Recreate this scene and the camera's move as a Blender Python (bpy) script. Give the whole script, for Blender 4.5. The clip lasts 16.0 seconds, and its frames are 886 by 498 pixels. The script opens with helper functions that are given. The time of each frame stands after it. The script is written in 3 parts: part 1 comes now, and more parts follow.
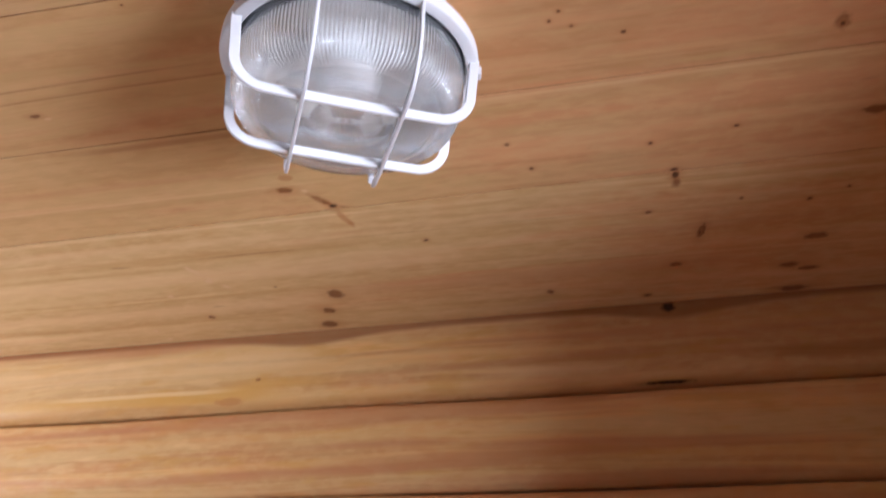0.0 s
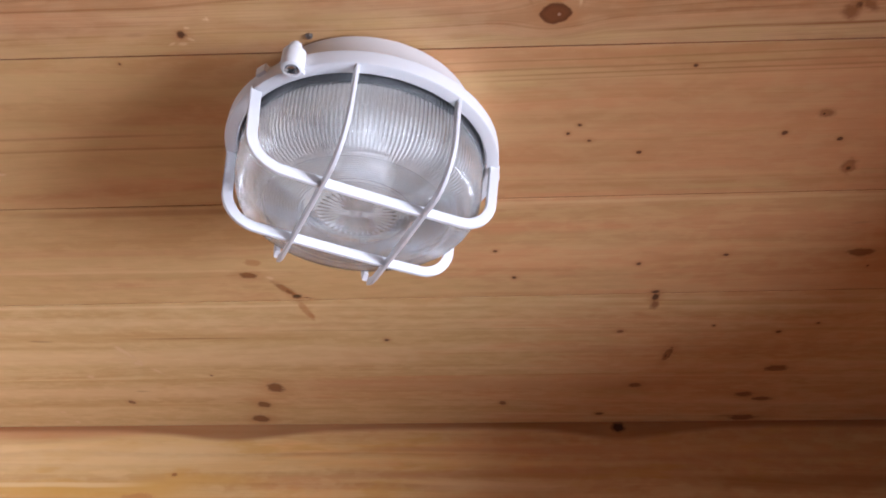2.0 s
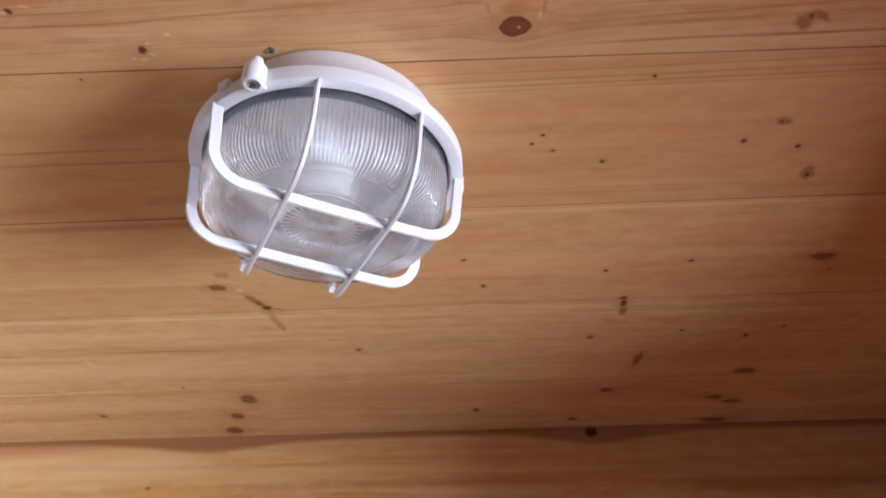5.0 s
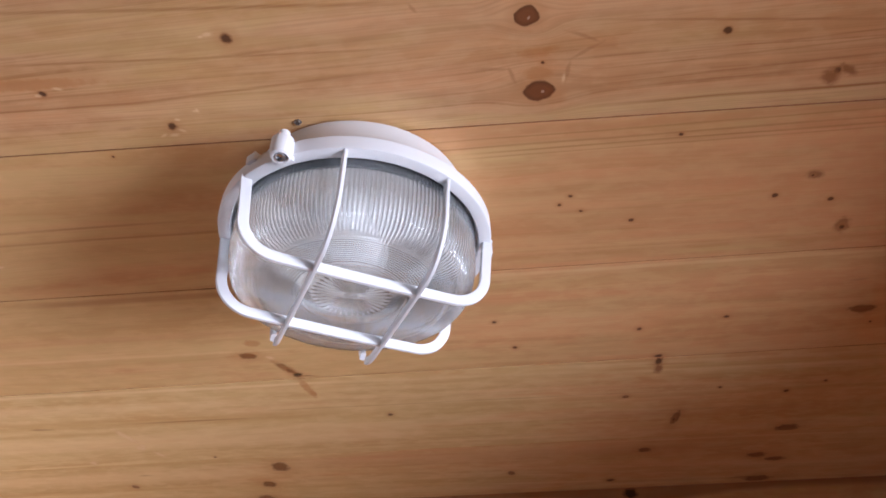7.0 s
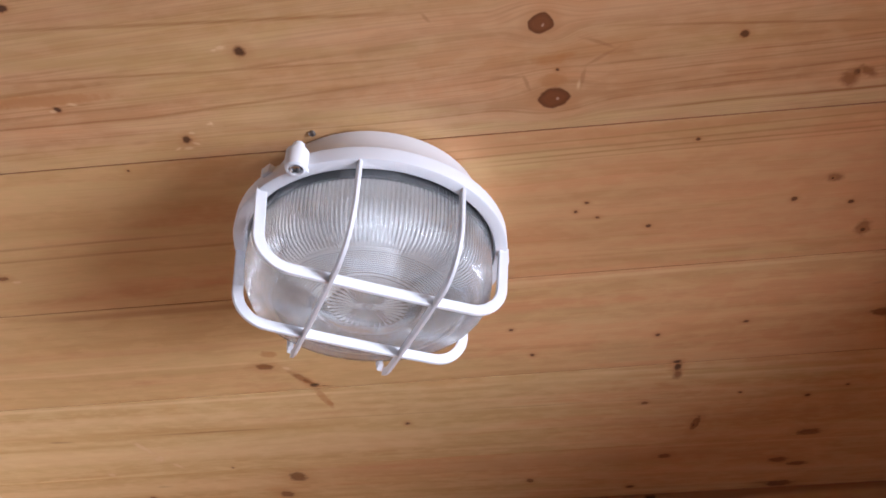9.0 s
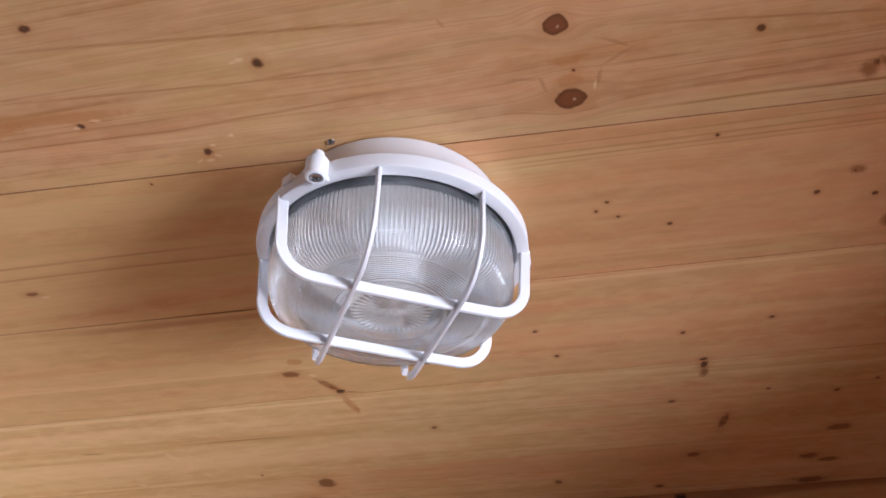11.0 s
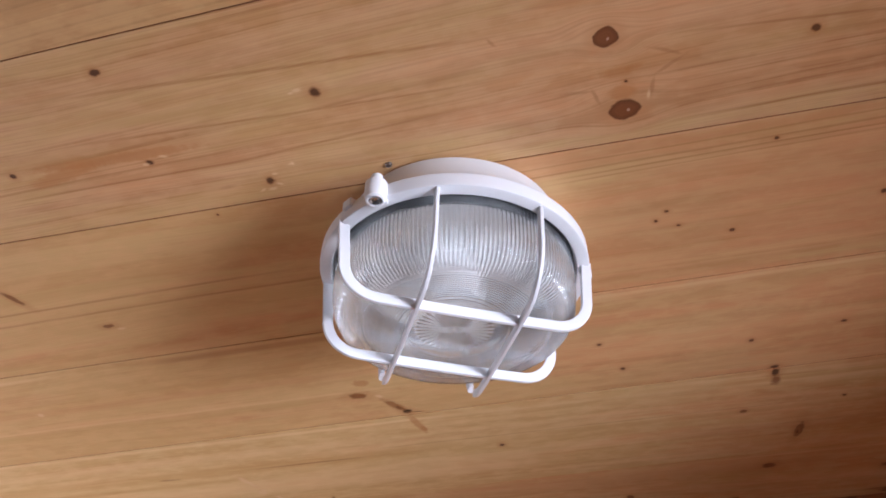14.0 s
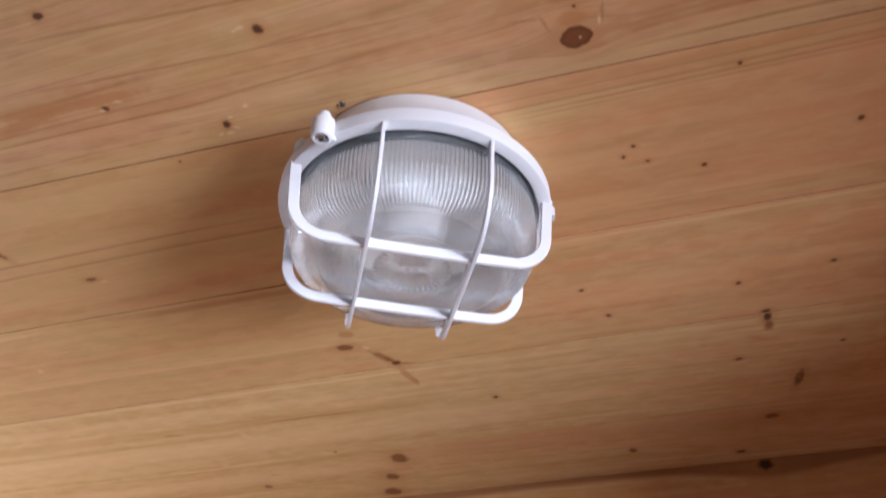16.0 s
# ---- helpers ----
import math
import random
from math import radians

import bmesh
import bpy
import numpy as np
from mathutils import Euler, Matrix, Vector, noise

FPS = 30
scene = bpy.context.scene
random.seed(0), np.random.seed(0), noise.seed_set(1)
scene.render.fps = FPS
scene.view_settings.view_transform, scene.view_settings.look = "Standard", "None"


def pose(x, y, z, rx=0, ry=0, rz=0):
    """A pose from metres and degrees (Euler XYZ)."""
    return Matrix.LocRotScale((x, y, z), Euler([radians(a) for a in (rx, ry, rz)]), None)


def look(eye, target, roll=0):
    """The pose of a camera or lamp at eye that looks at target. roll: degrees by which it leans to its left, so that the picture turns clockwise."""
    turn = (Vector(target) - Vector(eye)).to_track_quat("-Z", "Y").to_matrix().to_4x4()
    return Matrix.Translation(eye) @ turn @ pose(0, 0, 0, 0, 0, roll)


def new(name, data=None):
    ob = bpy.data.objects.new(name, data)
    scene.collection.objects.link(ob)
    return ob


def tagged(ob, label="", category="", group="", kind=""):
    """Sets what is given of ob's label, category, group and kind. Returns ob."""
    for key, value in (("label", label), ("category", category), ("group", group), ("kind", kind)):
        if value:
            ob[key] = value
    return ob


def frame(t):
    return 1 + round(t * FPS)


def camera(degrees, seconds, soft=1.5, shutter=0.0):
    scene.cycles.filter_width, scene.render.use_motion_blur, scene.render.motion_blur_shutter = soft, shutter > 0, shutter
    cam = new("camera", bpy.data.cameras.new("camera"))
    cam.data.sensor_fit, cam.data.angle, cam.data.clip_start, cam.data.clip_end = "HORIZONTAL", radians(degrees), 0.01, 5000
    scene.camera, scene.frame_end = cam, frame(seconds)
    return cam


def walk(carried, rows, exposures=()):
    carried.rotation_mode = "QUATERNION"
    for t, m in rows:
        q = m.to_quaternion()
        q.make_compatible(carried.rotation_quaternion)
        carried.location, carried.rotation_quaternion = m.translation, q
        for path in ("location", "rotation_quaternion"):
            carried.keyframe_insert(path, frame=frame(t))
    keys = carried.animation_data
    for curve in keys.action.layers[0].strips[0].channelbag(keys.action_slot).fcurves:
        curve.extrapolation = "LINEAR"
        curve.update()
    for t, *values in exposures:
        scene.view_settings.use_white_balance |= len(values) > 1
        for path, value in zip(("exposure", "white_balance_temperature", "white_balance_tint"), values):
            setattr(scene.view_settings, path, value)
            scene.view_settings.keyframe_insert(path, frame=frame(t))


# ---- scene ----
cam = camera(56.23, 16.0, soft=1.7, shutter=0.5)
# seconds, eye in metres, turn in degrees
PATH = [
    (0.0, 0.0470, 0.0267, 1.9340, 116.618, -1.065, 13.802),
    (0.5, 0.0285, 0.0238, 1.9514, 119.621, -0.628, 11.106),
    (1.0, -0.0039, 0.0180, 1.9590, 121.883, -1.215, 8.593),
    (1.5, -0.0079, 0.0353, 1.9596, 123.229, -1.618, 5.821),
    (2.0, -0.0223, 0.0389, 1.9557, 123.187, -1.979, 5.038),
    (2.5, -0.0266, 0.0466, 1.9432, 122.043, -2.618, 5.028),
    (3.0, -0.0177, 0.0473, 1.9389, 121.126, -2.442, 5.690),
    (3.2, -0.0182, 0.0491, 1.9385, 121.083, -2.383, 5.844),
    (5.3, -0.0136, 0.0334, 1.9583, 124.599, -0.429, 4.200),
    (5.5, -0.0174, 0.0330, 1.9580, 125.372, -0.684, 4.609),
    (6.0, -0.0188, 0.0335, 1.9602, 126.632, -0.972, 5.458),
    (6.5, -0.0194, 0.0365, 1.9621, 127.099, -0.583, 6.151),
    (7.0, -0.0147, 0.0342, 1.9639, 127.313, -0.312, 6.791),
    (7.5, -0.0186, 0.0348, 1.9648, 127.519, -0.495, 7.176),
    (8.0, -0.0197, 0.0322, 1.9655, 127.719, -0.725, 7.580),
    (8.5, -0.0180, 0.0363, 1.9661, 127.610, -0.406, 7.663),
    (9.0, -0.0166, 0.0345, 1.9680, 127.606, -0.195, 8.013),
    (9.5, -0.0170, 0.0336, 1.9682, 127.662, -0.070, 8.945),
    (11.8, -0.0156, 0.0324, 1.9642, 128.213, 0.247, 11.350),
    (12.0, -0.0191, 0.0312, 1.9621, 128.416, 0.160, 11.888),
    (12.5, -0.0205, 0.0340, 1.9650, 128.908, 0.034, 13.131),
    (13.0, -0.0213, 0.0303, 1.9668, 129.257, -0.145, 14.463),
    (13.5, -0.0201, 0.0332, 1.9650, 129.252, -0.344, 15.077),
    (14.0, -0.0163, 0.0301, 1.9637, 129.163, -0.402, 14.915),
    (14.5, -0.0131, 0.0281, 1.9647, 129.371, -0.352, 14.667),
    (15.0, -0.0148, 0.0294, 1.9638, 129.527, -0.056, 14.853),
    (15.5, 0.0014, 0.0406, 1.9687, 128.955, 0.179, 15.732),
    (16.0, 0.0269, 0.0611, 1.9544, 127.225, -1.448, 18.100),
]
walk(cam, [(t, pose(x, y, z, rx, ry, rz)) for t, x, y, z, rx, ry, rz in PATH], [(0.0, 0.0, 5800, 19), (9.5, 0.0, 5800, 19), (12.5, -0.05, 5800, 19), (15.0, -0.06, 5800, 19), (16.0, -0.12, 5800, 19)])

# ---- light: overcast daylight through a window, shaped by an added partition, and an added fill opening opposite ----
CEIL = 2.3
EAST, WEST, SOUTH = 2.30, -1.25, -1.9
WIN = (-1.36, -0.02, 0.80, 2.09)  # window opening: y from, y to, z from, z to
FILL_SLOT = (0.34, 0.86, 1.90, 2.21)  # an unseen opening opposite, added as fill for the left side
BLOCKER_GAP = (-0.15, 0.445, 2.132)  # gap in the added light-blocking partition: y from, y to, head
world = bpy.data.worlds.new("sky")
scene.world = world
world.use_nodes = True
sky = world.node_tree.nodes.new("ShaderNodeTexSky")
sky.sky_type, sky.sun_disc, sky.sun_elevation, sky.sun_rotation = "NISHITA", False, radians(35), radians(200)
world.node_tree.links.new(sky.outputs[0], world.node_tree.nodes["Background"].inputs[0])
world.node_tree.nodes["Background"].inputs[1].default_value = 0.12


def opening_light(x, opening, toward, energy):
    """The sky's light as an area lamp in an unseen opening."""
    y0, y1, z0, z1 = opening
    data = bpy.data.lights.new("opening_daylight", "AREA")
    data.shape, data.size, data.size_y = "RECTANGLE", y1 - y0 - 0.04, z1 - z0 - 0.04
    data.energy, data.color = energy, (0.895, 0.96, 1.0)
    new("opening_daylight", data).matrix_world = look((x, (y0 + y1) / 2, (z0 + z1) / 2), (x + toward, (y0 + y1) / 2, (z0 + z1) / 2))


opening_light(EAST + 0.22, WIN, -1, 252)
# fill for the left wall and glass; no such window is known
opening_light(WEST - 0.12, FILL_SLOT, 1, 5.5)
scene.view_settings.exposure = 0.0


# ---- materials ----
class Nodes:
    """A small builder for shader node trees."""

    def __init__(self, name):
        self.mat = bpy.data.materials.new(name)
        self.mat.use_nodes = True
        self.tree = self.mat.node_tree
        self.shader = self.tree.nodes["Principled BSDF"]

    def put(self, kind, **props):
        node = self.tree.nodes.new("ShaderNode" + kind)
        for key, value in props.items():
            setattr(node, key, value)
        return node

    def wire(self, value, socket):
        if isinstance(value, bpy.types.NodeSocket):
            self.tree.links.new(value, socket)
        elif value is not None:
            socket.default_value = value

    def math(self, op, a, b=None, c=None, clamp=False):
        node = self.put("Math", operation=op, use_clamp=clamp)
        for value, socket in zip((a, b, c), node.inputs):
            self.wire(value, socket)
        return node.outputs[0]

    def vec(self, op, a, b=None):
        node = self.put("VectorMath", operation=op)
        self.wire(a, node.inputs[0])
        self.wire(b, node.inputs[1])
        return node.outputs["Value"] if op in ("LENGTH", "DOT_PRODUCT") else node.outputs[0]

    def xyz(self, x, y, z=0.0):
        node = self.put("CombineXYZ")
        for value, socket in zip((x, y, z), node.inputs):
            self.wire(value, socket)
        return node.outputs[0]

    def noise(self, vector, scale, detail=3.0, rough=0.55):
        node = self.put("TexNoise")
        self.wire(vector, node.inputs["Vector"])
        node.inputs["Scale"].default_value, node.inputs["Detail"].default_value, node.inputs["Roughness"].default_value = scale, detail, rough
        return node.outputs["Fac"]

    def span(self, value, a, b, c=0.0, d=1.0, smooth=True):
        node = self.put("MapRange", interpolation_type="SMOOTHSTEP" if smooth else "LINEAR")
        for v, socket in zip((value, a, b, c, d), node.inputs):
            self.wire(v, socket)
        return node.outputs[0]

    def mix(self, fac, a, b, blend="MIX"):
        node = self.put("Mix", data_type="RGBA", blend_type=blend)
        self.wire(fac, node.inputs[0])
        for value, socket in ((a, node.inputs[6]), (b, node.inputs[7])):
            self.wire((*value, 1.0) if isinstance(value, tuple) else value, socket)
        return node.outputs[2]

    def set(self, **values):
        for key, value in values.items():
            self.wire(value, self.shader.inputs[key.replace("_", " ")])
        return self.mat

    def bump(self, height, strength, distance):
        node = self.put("Bump")
        node.inputs["Strength"].default_value, node.inputs["Distance"].default_value = strength, distance
        self.wire(height, node.inputs["Height"])
        self.wire(node.outputs[0], self.shader.inputs["Normal"])


KNOT = {  # colour of the heart, colour of the rim, how hard the edge is
    "red": ((0.180, 0.056, 0.018), (0.110, 0.031, 0.010), 0.16),
    "dark": ((0.085, 0.023, 0.007), (0.29, 0.108, 0.030), 0.55),
    "pin": ((0.060, 0.018, 0.008), (0.22, 0.080, 0.028), 0.50),
    "stain": ((0.27, 0.105, 0.036), (0.36, 0.160, 0.060), 0.60),
    "brown": ((0.21, 0.070, 0.020), (0.145, 0.045, 0.012), 0.38),
    "black": ((0.022, 0.010, 0.007), (0.08, 0.03, 0.013), 0.55),
    "amber": ((0.46, 0.195, 0.062), (0.49, 0.22, 0.078), 0.3),
    "grain": ((0.37, 0.165, 0.062), (0.42, 0.20, 0.080), 0.6),
    "pale": ((0.74, 0.52, 0.30), (0.66, 0.42, 0.22), 0.6),
}


KNOT_DEPTH = {"red": 0.92, "dark": 0.88, "pin": 0.9, "brown": 0.85, "stain": 0.85, "black": 0.92, "amber": 0.62, "pale": 0.6, "grain": 0.5}
KNOT_SIZE = {"red": 0.81, "dark": 0.64, "pin": 0.78, "brown": 0.95, "stain": 1.0, "black": 0.9, "amber": 1.0, "pale": 0.9, "grain": 1.0}


TINTS = {"dark": (0.31, 0.118, 0.028), "pale": (0.79, 0.565, 0.300), "amber": (0.50, 0.255, 0.080), "rose": (0.56, 0.265, 0.120), "olive": (0.50, 0.305, 0.110), "gold": (0.62, 0.330, 0.070)}


def wood(name, seed, knots=(), early=(0.60, 0.318, 0.138), late=(0.42, 0.172, 0.052), rings=0.0075, line=0.5, upright=False, chatter=0.0, gloss=0.40, stain=0.35, spread=7.0, streaks=(), core=False, light=(0.69, 0.450, 0.205), bands=0.6, rosy=0.45, hair=0.10):
    """Varnished spruce, its grain along x and bent round the knots: (x, y, half length, half width, kind)."""
    n = Nodes(name)
    coords = n.put("TexCoord").outputs["Object"]
    split = n.put("SeparateXYZ")
    n.wire(coords, split.inputs[0])
    x, y = split.outputs[0], split.outputs[2 if upright else 1]
    if upright:  # boards that share a mesh take their own stretch of wood
        x = n.math("ADD", x, n.math("MULTIPLY", n.put("ObjectInfo").outputs["Random"], spread))
    p = n.xyz(x, y, seed * 1.37)
    slow = n.noise(n.vec("MULTIPLY", p, (1.3, 7.0, 1.0)), 1.0, 2.0)
    wob = n.noise(n.vec("MULTIPLY", p, (6.0, 26.0, 1.0)), 1.0, 2.0)
    grain = n.math("MULTIPLY_ADD", n.math("SUBTRACT", slow, 0.5), 0.055, y)
    grain = n.math("MULTIPLY_ADD", n.math("SUBTRACT", wob, 0.5), 0.005, grain)
    rough_edge = n.math("MULTIPLY", n.math("SUBTRACT", n.noise(p, 240.0, 2.0), 0.5), 0.95)
    bent = n.math("MULTIPLY", n.math("SUBTRACT", n.noise(n.vec("ADD", p, (3.0, 0.0, 0.0)), 75.0, 1.0), 0.5), 0.0024)
    kx_at = n.math("ADD", x, bent)
    ky_at = n.math("MULTIPLY_ADD", n.math("SUBTRACT", n.noise(n.vec("ADD", p, (0.0, 5.0, 0.0)), 70.0, 1.0), 0.5), 0.0020, y)
    marks, flecks = [], []
    for kx, ky, half, wide, kind, *turn in knots:
        half, wide = half * KNOT_SIZE[kind], wide * KNOT_SIZE[kind]
        off = n.vec("SUBTRACT", n.xyz(kx_at, ky_at), (kx, ky, 0))
        if turn:  # a knot cut aslant
            c, w = math.cos(radians(turn[0])), math.sin(radians(turn[0]))
            off = n.xyz(n.vec("DOT_PRODUCT", off, (c, w, 0)), n.vec("DOT_PRODUCT", off, (-w, c, 0)))
        unit = n.vec("MULTIPLY", off, (1 / half, 1 / wide, 0))
        d = n.vec("LENGTH", unit)
        if kind == "red":  # pointed at both ends, with a split pith
            ends = n.put("SeparateXYZ")
            n.wire(unit, ends.inputs[0])
            lens = n.math("MULTIPLY_ADD", ends.outputs[0], n.math("MULTIPLY", ends.outputs[0], 0.82), n.math("ABSOLUTE", ends.outputs[1]))
            d = n.math("MULTIPLY_ADD", n.math("SUBTRACT", lens, d), 0.4, d)
            flecks.append(n.span(n.vec("LENGTH", n.vec("MULTIPLY", n.vec("SUBTRACT", unit, (0.22, 0.10, 0)), (8.5, 5.0, 0))), 0.5, 1.1, 1.0, 0.0))
        marks.append((n.math("MULTIPLY_ADD", rough_edge, 0.3 if kind == "red" else 1.0, d), kind))

        if kind == "red":
            e = n.span(n.vec("LENGTH", n.vec("MULTIPLY", off, (1 / (half * 4.5), 1 / (wide * 3.2), 0))), 0.0, 1.0, 0.88, 0.0)
            dy = n.math("SUBTRACT", y, ky)
            grain = n.math("SUBTRACT", grain, n.math("MULTIPLY", dy, e))
    # growth rings: a slow darkening towards a thin, sharp late-wood line, uneven in spacing and strength
    pace = n.noise(n.xyz(seed * 3.1, n.math("MULTIPLY", grain, 30.0)), 1.0, 1.0)
    count = n.math("MULTIPLY_ADD", pace, 4.0, n.math("DIVIDE", grain, rings))
    phase = n.math("FRACT", count)
    sharp = n.math("MULTIPLY", n.span(phase, 0.74, 0.90), n.span(phase, 0.93, 1.0, 1.0, 0.0))
    soft = n.math("MULTIPLY", n.span(phase, 0.15, 0.90), n.span(phase, 0.92, 1.0, 1.0, 0.0))
    ring = n.math("MULTIPLY_ADD", soft, 0.30, n.math("MULTIPLY", sharp, 0.70))
    own = n.noise(n.xyz(n.math("MULTIPLY", x, 1.1), n.math("MULTIPLY", count, 1.7), seed + 0.5), 1.0, 1.0)
    fade = n.span(own, 0.36, 0.60, 0.15, 1.0)
    fibre = n.noise(n.xyz(n.math("MULTIPLY", x, 16.0), n.math("MULTIPLY", grain, 1100.0), seed), 1.0, 2.0, 0.5)
    # broad bands along the grain, then the rings on them
    pale = n.noise(n.xyz(n.math("MULTIPLY", x, 0.8), n.math("MULTIPLY", grain, 34.0), seed + 9.0), 1.0, 1.5)
    col = n.mix(n.span(pale, 0.43, 0.58, 0.0, 0.80), early, light)
    streak = n.noise(n.xyz(n.math("MULTIPLY", x, 1.1), n.math("MULTIPLY", grain, 62.0), seed + 5.0), 1.0, 1.5)
    col = n.mix(n.span(streak, 0.47, 0.61, 0.0, bands), col, n.mix(0.6, early, late))
    tone = n.noise(n.vec("MULTIPLY", p, (1.8, 7.0, 1.0)), 1.0, 2.0)
    col = n.mix(n.span(tone, 0.38, 0.70, 0.0, stain), col, (0.52, 0.262, 0.105))
    col = n.mix(n.math("MULTIPLY", n.math("MULTIPLY", ring, fade), line), col, late)
    # sap and heart tones: pinkish and yellow patches, amber bands with firm edges, a fine mottle
    hue = n.noise(n.vec("MULTIPLY", n.xyz(x, grain, seed + 17.0), (4.5, 30.0, 1.0)), 1.0, 3.0, 0.6)
    # the drift along x paints in yellower light at left, orange bounce at right
    red = n.math("SUBTRACT", hue, 0.03) if upright and spread else n.math("ADD", hue, n.span(x, -0.40, 0.30, -0.17, 0.17, False))
    col = n.mix(n.span(red, 0.46, 0.66, 0.0, rosy), col, (0.66, 0.318, 0.142))
    col = n.mix(n.span(red, 0.52, 0.34, 0.0, rosy), col, (0.60, 0.405, 0.170))
    amber = n.noise(n.xyz(n.math("MULTIPLY", x, 1.7), n.math("MULTIPLY", grain, 48.0), seed + 23.0), 1.0, 2.5)
    col = n.mix(n.span(amber, 0.54, 0.58, 0.0, 0.28), col, (0.50, 0.255, 0.085))
    mottle = n.noise(n.vec("MULTIPLY", n.xyz(x, grain, seed + 29.0), (19.0, 75.0, 1.0)), 1.0, 3.0, 0.6)
    col = n.mix(n.span(mottle, 0.52, 0.66, 0.0, 0.24), col, n.mix(0.55, early, late))
    flame = n.noise(n.vec("MULTIPLY", p, (42.0, 95.0, 1.0)), 1.0, 3.0, 0.6)
    col = n.mix(n.span(flame, 0.42, 0.62, 0.0, 0.36), col, light)
    col = n.mix(n.span(fibre, 0.38, 0.72, 0.0, hair), col, n.mix(0.5, late, (0.30, 0.13, 0.05)))
    if upright:  # golden blotches and torn fibres
        torn = n.noise(n.xyz(n.math("MULTIPLY", x, 10.0), n.math("MULTIPLY", y, 40.0), seed + 31.0), 1.0, 3.0, 0.6)
        col = n.mix(n.span(torn, 0.54, 0.66, 0.0, 0.45), col, (0.58, 0.30, 0.062))
        col = n.mix(n.span(torn, 0.34, 0.42, 0.35, 0.0), col, (0.76, 0.50, 0.235))
        rose = n.noise(n.xyz(n.math("MULTIPLY", x, 1.4), n.math("MULTIPLY", y, 34.0), seed + 47.0), 1.0, 2.0)
        col = n.mix(n.span(rose, 0.50, 0.66, 0.0, 0.6), col, (0.47, 0.19, 0.085))
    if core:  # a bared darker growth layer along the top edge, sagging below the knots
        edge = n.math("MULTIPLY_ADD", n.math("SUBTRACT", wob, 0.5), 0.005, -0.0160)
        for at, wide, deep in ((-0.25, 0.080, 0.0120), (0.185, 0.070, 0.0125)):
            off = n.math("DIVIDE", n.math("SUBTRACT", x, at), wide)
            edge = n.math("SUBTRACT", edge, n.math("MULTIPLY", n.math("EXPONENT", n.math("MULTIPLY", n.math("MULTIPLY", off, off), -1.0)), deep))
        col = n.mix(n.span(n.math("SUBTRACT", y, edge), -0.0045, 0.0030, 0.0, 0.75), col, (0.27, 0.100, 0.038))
    for sy, x0, x1, wide, depth, tint in streaks:  # single grain lines, bands and some painted light: y (or y at both ends), from x, to x, half width, strength, tint
        if isinstance(sy, tuple):
            slope = (sy[1] - sy[0]) / (x1 - x0)
            at = n.math("MULTIPLY_ADD", x, slope, sy[0] - slope * x0)
        else:
            at = sy
        bend = 0.003 + 0.5 * wide
        across = n.span(n.math("ABSOLUTE", n.math("SUBTRACT", n.math("MULTIPLY_ADD", n.math("SUBTRACT", wob, 0.5), bend, y), at)), wide * 0.3, wide * 1.6, 1.0, 0.0)
        along = n.math("MULTIPLY", n.span(x, x0 - 0.04, x0 + 0.04), n.span(x, x1 - 0.04, x1 + 0.04, 1.0, 0.0))
        uneven = n.span(own if wide > 0.002 else fibre, 0.3, 0.6, 0.55, 1.0)
        col = n.mix(n.math("MULTIPLY", n.math("MULTIPLY", across, along), n.math("MULTIPLY", uneven, depth)), col, TINTS[tint])
    # small specks and resin flecks
    speck = n.noise(n.vec("MULTIPLY", p, (16.0, 60.0, 1.0)), 1.0, 1.0)
    col = n.mix(n.span(speck, 0.77, 0.84, 0.0, 0.5), col, (0.25, 0.10, 0.04))
    for d, kind in marks:
        heart, rim, soft = KNOT[kind]
        if kind not in ("pale", "amber", "grain", "stain"):
            col = n.mix(n.span(d, 0.8, 2.8, 0.38, 0.0), col, (0.46, 0.205, 0.075))
        tint = n.mix(n.span(d, 0.45, 0.95), heart, rim)
        if kind in ("red", "brown"):  # its own fine year rings
            tint = n.mix(n.span(n.math("SINE", n.math("MULTIPLY", d, 24.0)), -0.2, 1.0, 0.0, 0.2), tint, rim)
        col = n.mix(n.span(d, 1.0 - soft, 1.0 + soft * 0.5, KNOT_DEPTH[kind], 0.0), col, tint)
    for fleck in flecks:
        col = n.mix(n.math("MULTIPLY", fleck, 0.7), col, (0.52, 0.34, 0.24))
    height = n.math("MULTIPLY_ADD", ring, -0.5, fibre)
    if chatter:  # planer marks across the board
        wave = n.math("SINE", n.math("MULTIPLY", x, 2 * math.pi / 0.0052))
        height = n.math("MULTIPLY_ADD", n.math("MULTIPLY", wave, fade), chatter, height)
    n.bump(height, 0.22, 0.0006)
    return n.set(Base_Color=col, Roughness=n.span(fibre, 0.2, 0.8, gloss - 0.06, gloss + 0.1), Specular_IOR_Level=0.22)


def plastic(name, colour, rough, grime=0.06):
    n = Nodes(name)
    coords = n.put("TexCoord").outputs["Object"]
    dust = n.noise(coords, 38.0, 4.0)
    fine = n.noise(coords, 900.0, 2.0)
    col = n.mix(n.span(dust, 0.45, 0.8, 0.0, grime), colour, (0.55, 0.50, 0.44))
    n.bump(fine, 0.08, 0.0003)
    return n.set(Base_Color=col, Roughness=n.span(dust, 0.3, 0.8, rough, rough + 0.14), Specular_IOR_Level=0.5)


def metal(name, colour, rough):
    n = Nodes(name)
    fine = n.noise(n.put("TexCoord").outputs["Object"], 700.0, 3.0)
    return n.set(Base_Color=n.mix(n.span(fine, 0.4, 0.8, 0.0, 0.5), colour, tuple(0.5 * c for c in colour)), Metallic=1.0, Roughness=rough)


